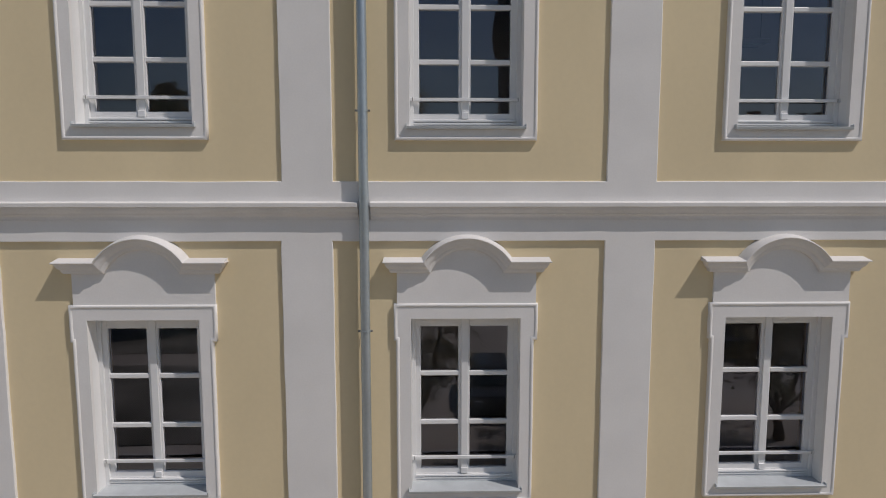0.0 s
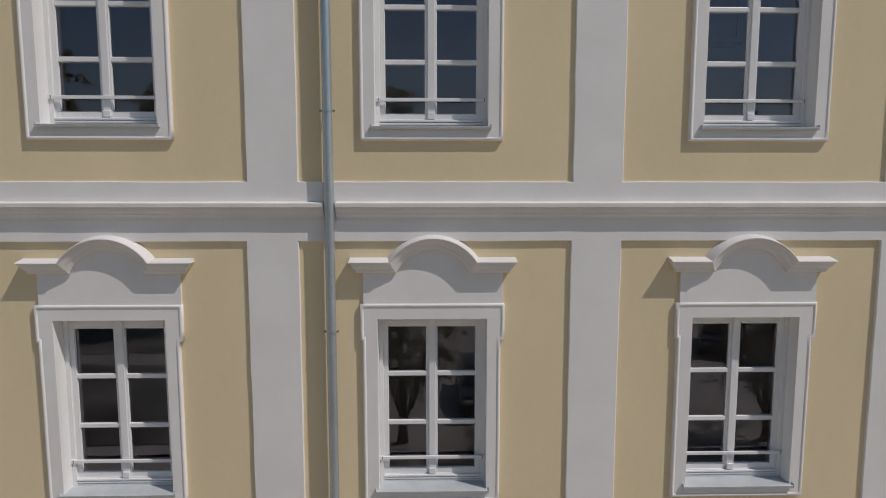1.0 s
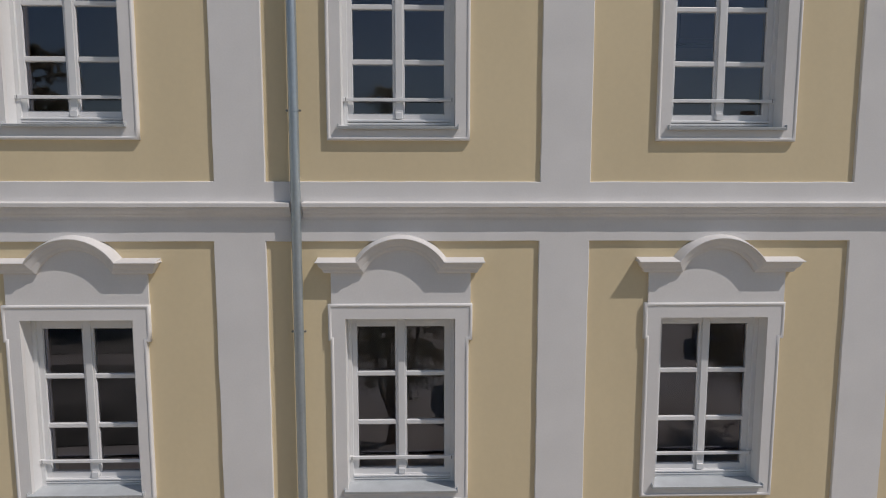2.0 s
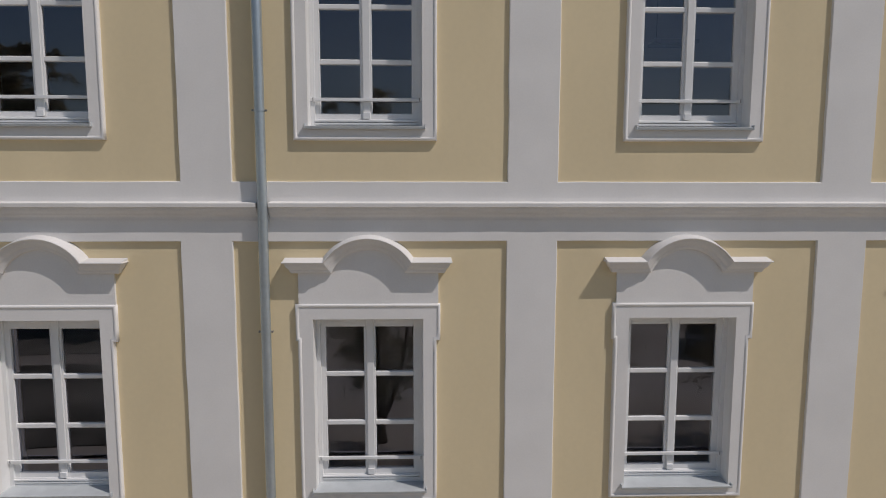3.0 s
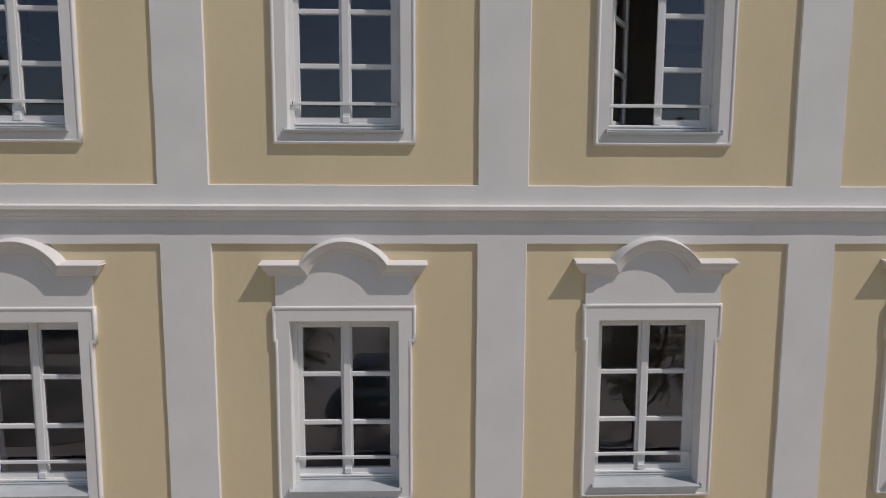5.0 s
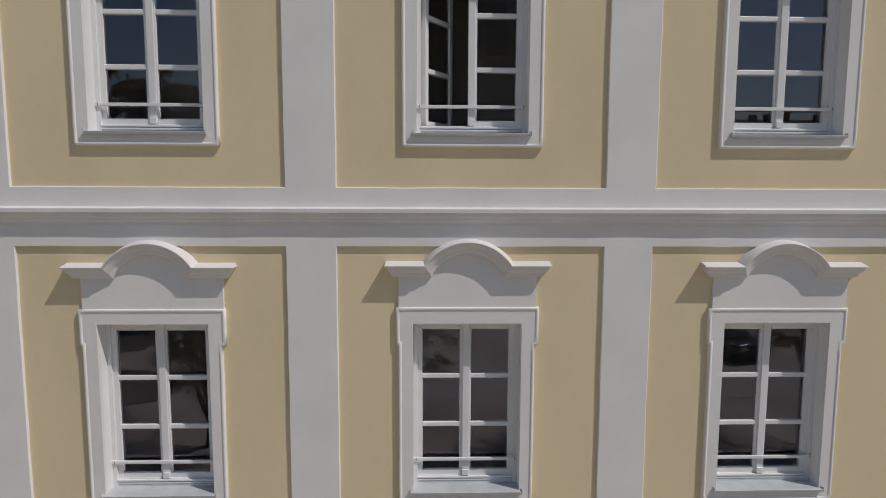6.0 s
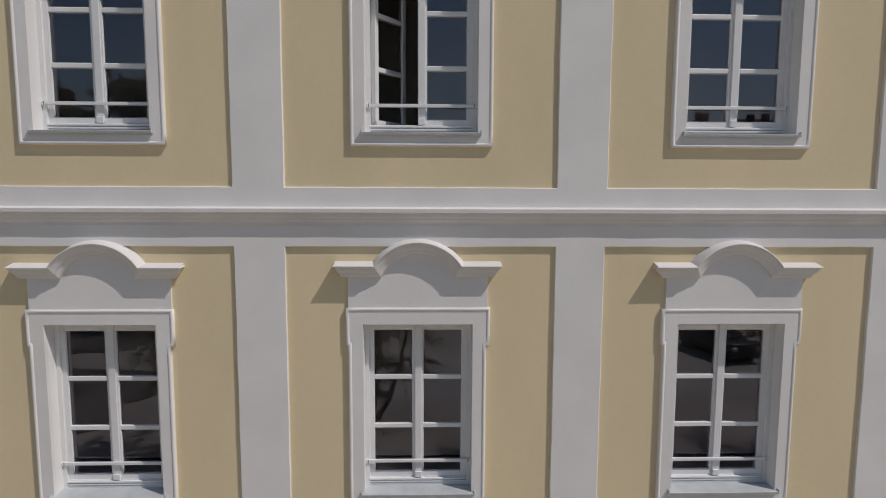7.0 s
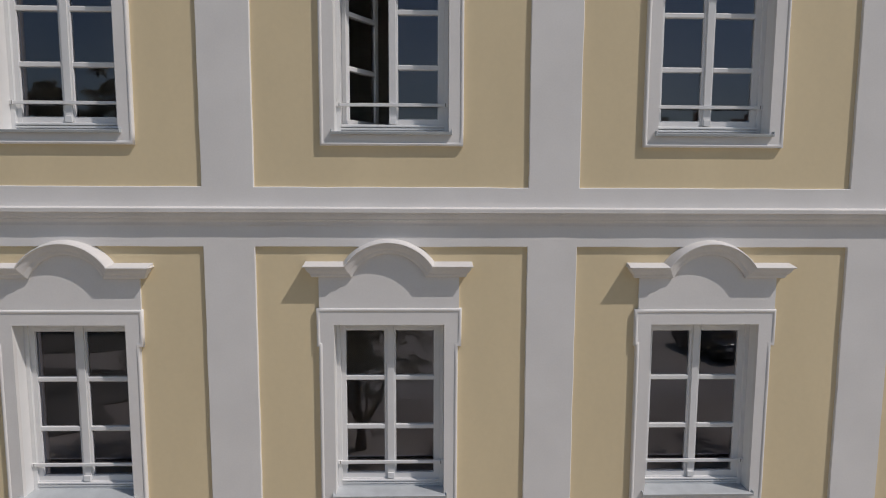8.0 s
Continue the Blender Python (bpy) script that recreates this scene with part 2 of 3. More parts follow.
tagged(part("ground", ground_sheet(), PAVING), "light sunlit gravel and paving before the building", "ground", kind="structure")


tagged(part("road", box(-3.2, 140, -19.0, -15.34, GROUND - 0.2, GROUND + 0.012), ROADWAY), "pale worn asphalt lane along the trees", "road", kind="structure")


def dark_bed(x0, x1, y0, y1):
    """A low bed of dark, patchy ground with a ragged, winding edge."""
    bm, rim = bmesh.new(), []
    for k in range(96):
        a = 2 * math.pi * k / 96
        c, d = math.cos(a), math.sin(a)
        f = (abs(c) ** 5 + abs(d) ** 5) ** -0.2 * (1 + 0.10 * noise.noise(Vector((3 * c, 3 * d, x0))) + 0.05 * noise.noise(Vector((11 * c, 11 * d, x1))))
        rim.append(((x0 + x1) / 2 + f * c * (x1 - x0) / 2, (y0 + y1) / 2 + f * d * (y1 - y0) / 2))
    top, foot = ([bm.verts.new((x, y, GROUND + z)) for x, y in rim] for z in (0.03, -0.05))
    bm.faces.new(top)
    for k in range(96):
        bm.faces.new([top[k - 1], top[k], foot[k], foot[k - 1]])
    return bm


# two dark ground beds, broken by paler patches, left of the lane
for bed in ((-38.0, -3.9, -19.6, -11.2), (-36.0, -7.4, -27.5, -21.4)):
    tagged(part("lawn", dark_bed(*bed), PATCHY_GROUND), "low dark ground bed with paler patches", "lawn", "turf beds", "structure")


def upright(x0, x1, z0, z1, seed):
    """A flat plaster strip with slightly uneven, rounded edges; it stands proud of the yellow field."""
    bm = bmesh.new()
    n = max(2, int((z1 - z0) / 0.07))
    rows = []
    for i in range(n + 1):
        z = z0 + (z1 - z0) * i / n
        fade = min(1.0, abs(z - 0.066) / 0.15, abs(z + 0.503) / 0.15)
        a = x0 + 0.0045 * wobble(x0, z, seed) * fade
        b = x1 + 0.0045 * wobble(x1, z, seed + 40) * fade
        f = FACE + 0.0018 * wobble(x0, z, seed + 80, 0.9) * fade
        e = 0.0055 * wobble(x0, z, seed + 120, 0.5)
        rows.append([bm.verts.new(c) for c in ((a, FIELD + 0.01, z), (a, f + 0.007 + e, z), (a + 0.006, f, z), ((a + b) / 2, f, z), (b - 0.006, f, z),
                                               (b, f + 0.007, z), (b, FIELD + 0.01, z))])
    for r, s in zip(rows, rows[1:]):
        for k in range(6):
            bm.faces.new([r[k], r[k + 1], s[k + 1], s[k]])
    return bm


for k, pair in enumerate(zip(PILASTERS, BELOW)):
    for (x0, x1), (z0, z1) in zip(pair, ((0.066, TOP), (GROUND, -0.503))):
        tagged(part("pilaster", upright(x0, x1, z0, z1, k * 2 + (z0 > 0)), WHITE),
               "flat white plaster pilaster strip on the yellow wall", "pilaster", "pilaster strips of the front", "structure")


def band(z0, z1, seed):
    """The white band across the front; its edges are uneven and rounded except where a pilaster runs into it."""
    bm = bmesh.new()
    rows = []
    xs = {LEFT + (RIGHT - LEFT) * i / 280 for i in range(281)}
    for a, b in PILASTERS + BELOW:
        xs |= {a - 0.001, a + 0.007, b - 0.007, b + 0.001}
    for x in sorted(xs):
        above, under = (any(a < x < b for a, b in row) for row in (PILASTERS, BELOW))
        near = min(1.0, *(min(abs(x - a), abs(x - b)) / 0.15 for a, b in PILASTERS + BELOW)) * (not above) * (not under)
        lo, hi = z0 + 0.004 * wobble(x, z0, seed) * near, z1 + 0.004 * wobble(x, z1, seed + 30) * near
        r, q = 0.006 * (not under), 0.006 * (not above)
        e = 0.004 * wobble(x, z0, seed + 50) * near
        rows.append([bm.verts.new(c) for c in ((x, FIELD + 0.01, lo), (x, FACE + r + e, lo), (x, FACE, lo + 0.006),
                                               (x, FACE, hi - 0.006), (x, FACE + q, hi), (x, FIELD + 0.01, hi))])
    for r, s in zip(rows, rows[1:]):
        for k in range(5):
            bm.faces.new([r[k], r[k + 1], s[k + 1], s[k]])
    return bm


tagged(part("trim_band", band(-0.503, 0.066, 5), WHITE), "broad white plaster band between the two storeys", "trim", kind="structure")

CORNICE = ((0.004, -0.120), (-0.004, -0.122), (-0.078, -0.133), (-0.0825, -0.135), (-0.084, -0.139), (-0.084, -0.171), (-0.081, -0.176),
           (-0.070, -0.179), (-0.067, -0.192), (-0.058, -0.212), (-0.046, -0.228), (-0.041, -0.234), (-0.040, -0.243), (-0.027, -0.254),
           (-0.018, -0.268), (-0.015, -0.280), (-0.014, -0.298), (0.004, -0.301))


def cornice(x0, x1, seed):
    bm = bmesh.new()
    n = int((x1 - x0) / 0.06)
    cols = []
    for i in range(n + 1):
        x = x0 + (x1 - x0) * i / n
        w = 0.0025 * wobble(x, 0, seed, 0.5)
        cols.append([bm.verts.new((x, y + w * (y < 0), z + 0.5 * w)) for y, z in CORNICE])
    for r, s in zip(cols, cols[1:]):
        for k in range(len(r) - 1):
            bm.faces.new([r[k], r[k + 1], s[k + 1], s[k]])
    bm.faces.new(cols[0])
    bm.faces.new(cols[-1])
    return bm


for x0, x1, seed in ((LEFT, PIPE_X - 0.058, 2), (PIPE_X + 0.058, RIGHT, 3)):
    tagged(part("trim_cornice", cornice(x0, x1, seed), MOULDING), "white moulded string cornice, cut short beside the downpipe", "trim", kind="structure")


# ---- window surrounds ----
def surround(low, seed, rise=0.0, foot=-0.148):
    """The white architrave round a window, in the window's own place: x from its middle, z from the frame's underside."""
    t = thing("window_surround", "white plaster architrave with eared top corners and raised edge" if low else
              "white plaster architrave with raised edge around an upper window", "window surround", "surrounds of the %s windows" % ("lower" if low else "upper"), "structure")
    head = TALL + 0.150 + rise
    if low:
        a, b, e, ez = 0.681, 0.666, 0.701, TALL - 0.213
        path = [(-a, foot), (b, foot), (b, ez), (e, ez), (e, head), (-e, head), (-e, ez), (-a, ez)]
    else:
        a = b = 0.6735
        e, ez = a, 1.0
        path = [(-a, foot), (a, foot), (a, head), (-a, head)]
    fine = []
    for k, p in enumerate(path):
        q = path[(k + 1) % len(path)]
        n = max(1, round(math.dist(p, q) / 0.11))
        for i in range(n):
            x, z = (p[0] + (q[0] - p[0]) * i / n, p[1] + (q[1] - p[1]) * i / n)
            if i:
                x, z = x + 0.0016 * wobble(x, z, seed) * (p[0] == q[0]), z + 0.0016 * wobble(x, z, seed + 7) * (p[1] == q[1])
            fine.append((x, z))
    path = fine
    part("edge_moulding", edging(path, ((0, FIELD + 0.012), (0, -0.003), (0.004, -0.009), (0.012, -0.013), (0.021, -0.013), (0.029, -0.009),
                                        (0.034, -0.004), (0.036, 0.004))), WHITE, t, smooth=True)
    sx = sorted({-e + 0.033, -a + 0.033, -HALF, HALF, b - 0.033, e - 0.033})
    sz = sorted({foot + 0.033, -0.036, TALL, head - 0.033, ez + 0.033} if low else {foot + 0.033, -0.036, TALL, head - 0.033})

    def solid(x, z):
        return not (abs(x) < HALF and -0.036 < z < TALL) and (0.033 - a < x < b - 0.033 or z > ez + 0.033)

    part("face", slab(sx, sz, -0.004, FIELD + 0.012, solid), WHITE, t)
    for name, x0, x1, z0, z1 in (("reveal", -HALF - 0.018, -HALF, -0.036, TALL), ("reveal", HALF, HALF + 0.018, -0.036, TALL),
                                 ("reveal", -HALF - 0.018, HALF + 0.018, TALL, TALL + 0.018), ("reveal", -HALF - 0.018, HALF + 0.018, -0.060, -0.036)):
        part(name, box(x0, x1, FIELD + 0.0125, 0.30, z0, z1), REVEAL, t)
    return t


# ---- windows ----
ROWS, PANE_H, BAR_H, FIRST = 3, 0.464, 0.047, 0.113


def sash(parent, x0, x1, meeting, turned=0.0):
    """One casement with two glazing bars and three panes; meeting: -1 or 1, the side on which it meets its fellow."""
    z0, z1 = 0.056, TALL - 0.012
    hinge = x0 if meeting > 0 else x1
    bm = bmesh.new()
    y0, y1 = 0.177, 0.239
    stile = [0.052, 0.051] if meeting > 0 else [0.059, 0.062]
    gx0, gx1 = x0 + stile[0], x1 - stile[1]
    gz1 = FIRST + ROWS * PANE_H + (ROWS - 1) * BAR_H
    sh = Vector((hinge, y1, 0))
    turn = Matrix.Translation(sh) @ Matrix.Rotation(turned, 4, "Z") @ Matrix.Translation(-sh)

    def put(name, bm, mat, par, label="", smooth=False):
        if turned:
            bm.transform(turn)
        return part(name, bm, mat, par, label, smooth)

    for a, b, c, d in ((x0, gx0, z0, z1), (gx1, x1, z0, z1), (gx0 - 0.002, gx1 + 0.002, z0, FIRST), (gx0 - 0.002, gx1 + 0.002, gz1, z1)):
        box(a, b, y0 + 0.0005 * (a > x0), y1, c, d, bm, 0.0025)
    s = put("sash", bm, PAINT, parent)
    for k in range(ROWS - 1):
        z = FIRST + (k + 1) * PANE_H + k * BAR_H
        bm = bmesh.new()
        box(gx0 - 0.003, gx1 + 0.003, y0 + 0.003, y1 - 0.004, z, z + BAR_H, bm, 0.007, 2)
        put("glazing_bar", bm, PAINT, s)
    for k in range(ROWS):
        z = FIRST + k * (PANE_H + BAR_H)
        bm = bmesh.new()
        vs = [bm.verts.new(c) for c in ((gx0 - 0.006, 0.200, z - 0.006), (gx1 + 0.006, 0.200, z - 0.006), (gx1 + 0.006, 0.200, z + PANE_H + 0.006), (gx0 - 0.006, 0.200, z + PANE_H + 0.006))]
        bm.faces.new(vs)
        put("pane", bm, GLASS, s)
        # slim putty bead round each pane
        bm = edging([(gx0 - 0.001, z - 0.001), (gx1 + 0.001, z - 0.001), (gx1 + 0.001, z + PANE_H + 0.001), (gx0 - 0.001, z + PANE_H + 0.001)],
                    ((0, 0.183), (0.002, 0.186), (0.004, 0.1985)))
        put("putty_bead", bm, PAINT, s)
        # metal spacer between the two layers of glass
        bm = edging([(gx0, z), (gx1, z), (gx1, z + PANE_H), (gx0, z + PANE_H)], ((0, 0.203), (0.008, 0.203), (0.008, 0.219), (0, 0.219)))
        put("spacer", bm, SPACER, s)
    return s


def window(turned=0.0, label="white two-leaf wooden casement window, closed, with six panes"):
    w = thing("window", label, "window", "casement windows of the front", "structure")
    inner = HALF - 0.001
    bm = bmesh.new()
    f = 0.040
    for a, b, c, d in ((-inner, -inner + f, -0.034, TALL - 0.001), (inner - f, inner, -0.034, TALL - 0.001), (-inner + f - 0.003, inner - f + 0.003, TALL - 0.030, TALL - 0.001),
                       (-inner + f - 0.003, inner - f + 0.003, -0.034, 0.060)):
        box(a, b, 0.170 if b - a > 0.5 and c < 0 else 0.152 + 0.001 * (b - a > 0.5), 0.245, c, d, bm, 0.0015)
    part("window_frame", bm, PAINT, w)
    edge = inner - f + 0.004
    sash(w, -edge, -0.010, 1, turned)
    sash(w, -0.010 + 0.001, edge, -1)
    part("meeting_strip", box(-0.036, 0.036, 0.162, 0.1775, 0.075, TALL - 0.014, None, 0.006, 2), PAINT, w)
    part("foot_block", box(-0.034, 0.034, 0.146, 0.163, 0.062, 0.122, None, 0.003), PAINT, w)
    for z0, z1, y, wide in ((0.033, 0.054, 0.145, 0.0), (0.006, 0.026, 0.150, 0.004), (-0.022, 0.000, 0.157, 0.022)):
        part("weather_bar", box(-edge - wide, edge + wide, y, 0.1695, z0, z1, None, 0.005, 2), PAINT, w)
    part("vent_slot", box(-0.022, 0.012, 0.1675, 0.1705, TALL - 0.046, TALL - 0.042), STEEL, w, "dark narrow slot in the frame")
    # sheet-metal sill, falling outwards, with upturned ends
    bm = bmesh.new()
    s = HALF + 0.027
    rows = ((0.1685, -0.0205), (0.10, -0.021), (-0.034, -0.0235), (-0.042, -0.027), (-0.037, -0.050), (-0.031, -0.051), (-0.034, -0.033), (0.1685, -0.034))
    cols = []
    for x in (-s, s):
        cols.append([bm.verts.new((x if y < -0.005 else math.copysign(HALF - 0.002, x), y, z)) for y, z in rows])
    for k in range(len(rows)):
        bm.faces.new([cols[0][k - 1], cols[0][k], cols[1][k], cols[1][k - 1]])
    for c in cols:
        bm.faces.new(c)
    sill = part("window_sill", bm, SILL, w, "light grey sheet-metal window sill")
    for d in (-1, 1):
        part("end_lip", box(d * s - 0.004, d * s + 0.004, -0.042, -0.0045, -0.048, -0.002, None, 0.0015), SILL, sill)
    # guard bar between the reveals
    zb, yb = 0.242, 0.146
    rail = part("guard_bar", box(-HALF + 0.020, HALF - 0.020, yb - 0.011, yb + 0.011, zb - 0.016, zb + 0.016, None, 0.004, 2), PAINT, w)
    for d in (-1, 1):
        x = d * (HALF - 0.018)
        part("bracket", box(x - 0.018, x + 0.018, yb - 0.014, yb + 0.014, zb - 0.019, zb + 0.019, None, 0.003), PAINT, rail)
        part("slot", box(d * (HALF - 0.027) - 0.004, d * (HALF - 0.027) + 0.004, yb - 0.0165, yb - 0.010, zb - 0.017, zb + 0.018, None, 0.001), STEEL, rail, "dark slot in the bar's end bracket")
    return w


# ---- hood mouldings over the lower windows ----
HOOD_R, HOOD_C = 0.388, -0.161       # inner arc: radius, and its centre under the moulding's lower edge
HOOD = ((-0.022, 0.146), (0.000, 0.141), (0.094, 0.119), (0.103, 0.115), (0.106, 0.109), (0.103, 0.104), (0.092, 0.101), (0.085, 0.096),
        (0.080, 0.084), (0.072, 0.066), (0.061, 0.050), (0.050, 0.041), (0.046, 0.035), (0.042, 0.021), (0.035, 0.008), (0.028, 0.000), (-0.022, 0.000))


def hood():
    """Moulded hood: two level wings and a raised arc between them; origin at the middle of the lower edge."""
    t = thing("window_hood", "white plaster window hood with an arched middle and moulded wings", "window hood", "hoods over the lower windows", "structure")
    bm = bmesh.new()
    y_panel, y_wall, arc = 0.004, FIELD + 0.012, 28
    lines = []
    for d, h in HOOD:
        r, rise = HOOD_R + h, h - HOOD_C
        half = math.sqrt(r * r - rise * rise)
        a0 = math.atan2(rise, half)
        end = 0.7035 + (0.098 if h > 0.1155 else max(d, 0.0))
        row = [(-end, y_wall, h), (-end, y_panel - d, h), (-(end + half) / 2, y_panel - d, h)]
        for i in range(arc + 1):
            a = math.pi - a0 - (math.pi - 2 * a0) * i / arc
            row.append((r * math.cos(a), y_panel - d, HOOD_C + r * math.sin(a)))
        row += [((end + half) / 2, y_panel - d, h), (end, y_panel - d, h), (end, y_wall, h)]
        lines.append([bm.verts.new(c) for c in row])
    for r, s in zip(lines, lines[1:]):
        for k in range(len(r) - 1):
            bm.faces.new([r[k], r[k + 1], s[k + 1], s[k]])
    part("moulding", bm, MOULDING, t)
    # plain field between the hood and the architrave
    bm = bmesh.new()
    outline = [(-0.676, -0.310), (0.676, -0.310), (0.676, 0.02)]
    r = HOOD_R + 0.02
    a0 = math.atan2(0.02 - HOOD_C, math.sqrt(r * r - (0.02 - HOOD_C) ** 2))
    outline += [(r * math.cos(a), HOOD_C + r * math.sin(a)) for a in (a0 + (math.pi - 2 * a0) * i / 24 for i in range(25))]
    outline.append((-0.676, 0.02))
    f = [bm.verts.new((x, y_panel, z)) for x, z in outline]
    b = [bm.verts.new((x, y_wall, z)) for x, z in outline]
    bm.faces.new(f)
    for k in range(len(f)):
        bm.faces.new([f[k - 1], f[k], b[k], b[k - 1]])
    part("frieze", bm, WHITE, t)
    return t


low_hood, closed = hood(), window()
opened = window(radians(55), "white two-leaf wooden casement window, one leaf swung open inwards")
LOW_RISE, HIGH_RISE = (-0.010, -0.004, 0.008, 0.014, 0.007), (0.012, 0.0, 0.0, 0.0, 0.0)     # how much each frame sits above its opening's datum
for k, (c, u) in enumerate(zip(BAYS, UPPER_SHIFT)):
    low, high = Matrix.Translation((c, 0, LOW)), Matrix.Translation((c + u, 0, HIGH))
    hood_at = Matrix.Translation((c + (0.019, 0.007, 0.012, 0.0, 0.012)[k], 0, -0.807 + (0.0, 0.0, 0.0, 0.016, 0.007)[k]))
    surround(True, k, 0.014 * (k == 3), -0.148 + LOW_RISE[k]).matrix_basis = low
    surround(False, k + 20, 0.0, -0.154).matrix_basis = high
    low, high = low @ Matrix.Translation((0, 0, LOW_RISE[k])), high @ Matrix.Translation((0, 0, HIGH_RISE[k]))
    if k == 0:
        low_hood.matrix_basis, closed.matrix_basis = hood_at, low
    else:
        copy_thing(low_hood, hood_at), copy_thing(closed, low)
    if k == 3:
        opened.matrix_basis = high
    else:
        copy_thing(closed, high)

# ---- lamps inside the upper rooms ----
def louvre_lamp():
    """A hanging strip lamp with a row of metal fins under its housing, not lit."""
    t = thing("hanging_lamp", "unlit metal louvre lamp hanging on two cords", "lamp", "lamps in the upper rooms")
    w, d = 0.29, 0.15
    bm = box(-w, w, -d, d, 0.045, 0.075, None, 0.006)
    part("housing", bm, PAINT, t)
    for y in (-d, 0, d):
        part("rail", box(-w, w, y - 0.006, y + 0.006, 0.0, 0.046, None, 0.002), SILL, t)
    for k in range(17):
        x = -w + 0.02 + k * (2 * w - 0.04) / 16
        part("fin", box(x - 0.0015, x + 0.0015, -d + 0.007, d - 0.007, 0.004, 0.043), SILL, t)
    for x in (-w + 0.06, w - 0.06):
        part("cord", tube([(x, 0, 0.074), (x, 0, 3.2 - 1.93)], 0.0025, 6), DARK, t)
    return t


lamp = louvre_lamp()
lamp.matrix_basis = Matrix.Translation((7.74, 2.5, 1.93))
for x in (4.26, -1.22):
    copy_thing(lamp, Matrix.Translation((x, 2.5, 1.93)))

# ---- downpipe ----
pipe = thing("downpipe", "grey zinc rain downpipe clamped to the wall", "downpipe", at=(PIPE_X, PIPE_Y, 0))
part("pipe", tube([(0, 0, GROUND), (0, 0, -3.5), (0, 0, -1), (0, 0, 1.5), (0, 0, TOP)], PIPE_R, 28), ZINC, pipe, smooth=True)
for z in (0.716, -1.364, 2.8, -3.4):
    c = part("clamp", tube([(0, 0, z - 0.008), (0, 0, z + 0.008)], PIPE_R + 0.005, 28), ZINC, pipe, "thin zinc pipe clamp")
    for d in (-1, 1):
        part("lug", box(d * 0.061 - 0.009, d * 0.061 + 0.009, -0.010, 0.010, z - 0.009, z + 0.009, None, 0.002), STEEL, c)
    part("wall_pin", tube([(0, PIPE_R, z), (0, FIELD - PIPE_Y + 0.02, z)], 0.006, 8), STEEL, c)


# ---- what stands opposite ----
def tree(at, height, spread, under, seed, broad=False):
    """A street tree: low fork, curved limbs, branches, and leaves set along drooping twigs."""
    rng = random.Random(seed)
    gen = np.random.default_rng(seed)
    t = thing("tree", "leafy brownish-green street tree with a low forked brown trunk", "tree", "street trees opposite the front", at=at)
    fork = 0.75 + 0.2 * rng.random()
    lean = rng.uniform(-0.1, 0.1)
    base = Vector((lean, 0.02, fork))
    bm = bmesh.new()
    tube([(0, 0, -0.1), (0.02, 0, 0.25), (lean * 0.5, 0, fork * 0.6), (lean, 0.02, fork + 0.08)], [0.20, 0.155, 0.13, 0.125], 12, bm)
    # limbs: a steep leader, two strong side limbs in the plane of the row, and smaller ones to all sides
    plan = [(math.pi + 0.2, 0.12, 0.98, 0.085, 40), (0.0, 0.75, 0.66, 0.085, 20), (math.pi + 0.15, 0.62, 0.74, 0.085, 20)]
    plan += [(rng.uniform(0, 6.28), rng.uniform(0.6, 0.9), rng.uniform(0.28, 0.5), 0.045, 10) for _ in range(4)]
    if broad:
        plan += [(0.9 + 1.26 * k, rng.uniform(0.5, 0.8), rng.uniform(0.82, 0.96), 0.075, 40) for k in range(5)]
    limbs = []
    for a, out, up, thick, count in plan:
        a += rng.uniform(-0.25, 0.25)
        reach, rise = spread * out, (height - fork) * up
        line = []
        for i in range(8):
            f = i / 7
            side = reach * (f ** 0.65) * (1 - 0.15 * f)
            bend = 0.10 * math.sin(f * 5 + a * 3)
            line.append(base + Vector((side * math.cos(a) - bend * math.sin(a), side * math.sin(a) + bend * math.cos(a), rise * f ** 1.12)))
        line[0] = base - Vector((0, 0, 0.12))
        tube(line, [thick * (1 - 0.86 * i / 7) for i in range(8)], 8, bm)
        limbs.append((line, count))
    part("trunk", bm, BARK, t, smooth=True)
    twig_mesh = bmesh.new()
    spots, ways = [], []
    for line, count in limbs:
        for _ in range(count):
            f = rng.uniform(0.30, 1.0) * 6.99
            i = int(f)
            start = line[i].lerp(line[i + 1], f - i)
            level = max(0.0, min(1.0, (start.z - under) / (height - under)))
            room = spread * (1.0 - (0.40 * level ** 3 if broad else 0.84 * level ** 1.2)) * rng.uniform(0.35, 0.75)
            a = rng.uniform(0, 2 * math.pi)
            out = Vector((math.cos(a), math.sin(a), 0))
            branch = [start + out * room * q + Vector((0, 0, room * (0.55 * q - 0.75 * q * q))) for q in (0, 0.35, 0.7, 1.0)]
            if branch[-1].z < under - 0.4:
                continue
            tube(branch, [0.022, 0.016, 0.011, 0.006], 5, twig_mesh, cap=False)
            for _ in range(11):
                q = rng.uniform(0.15, 1.0) * 2.99
                j = int(q)
                p0 = branch[j].lerp(branch[j + 1], q - j)
                go = (out * rng.uniform(-0.2, 1) + Vector((rng.gauss(0, 0.8), rng.gauss(0, 0.8), rng.uniform(-0.5, 0.6)))).normalized()
                long = rng.uniform(0.25, 0.60)
                tip = p0 + go * long + Vector((0, 0, -0.45 * long))
                mid = p0 + go * long * 0.5
                tube([p0, mid, tip], [0.005, 0.004, 0.002], 3, twig_mesh, cap=False)
                for w in gen.uniform(0.15, 1.05, 14):
                    spots.append(tuple(p0.lerp(mid, w * 2) if w < 0.5 else mid.lerp(tip, w * 2 - 1)))
                    ways.append((go.x, go.y, go.z - 0.5))
    tagged(part("twigs", twig_mesh, BARK, t), kind="stuff")
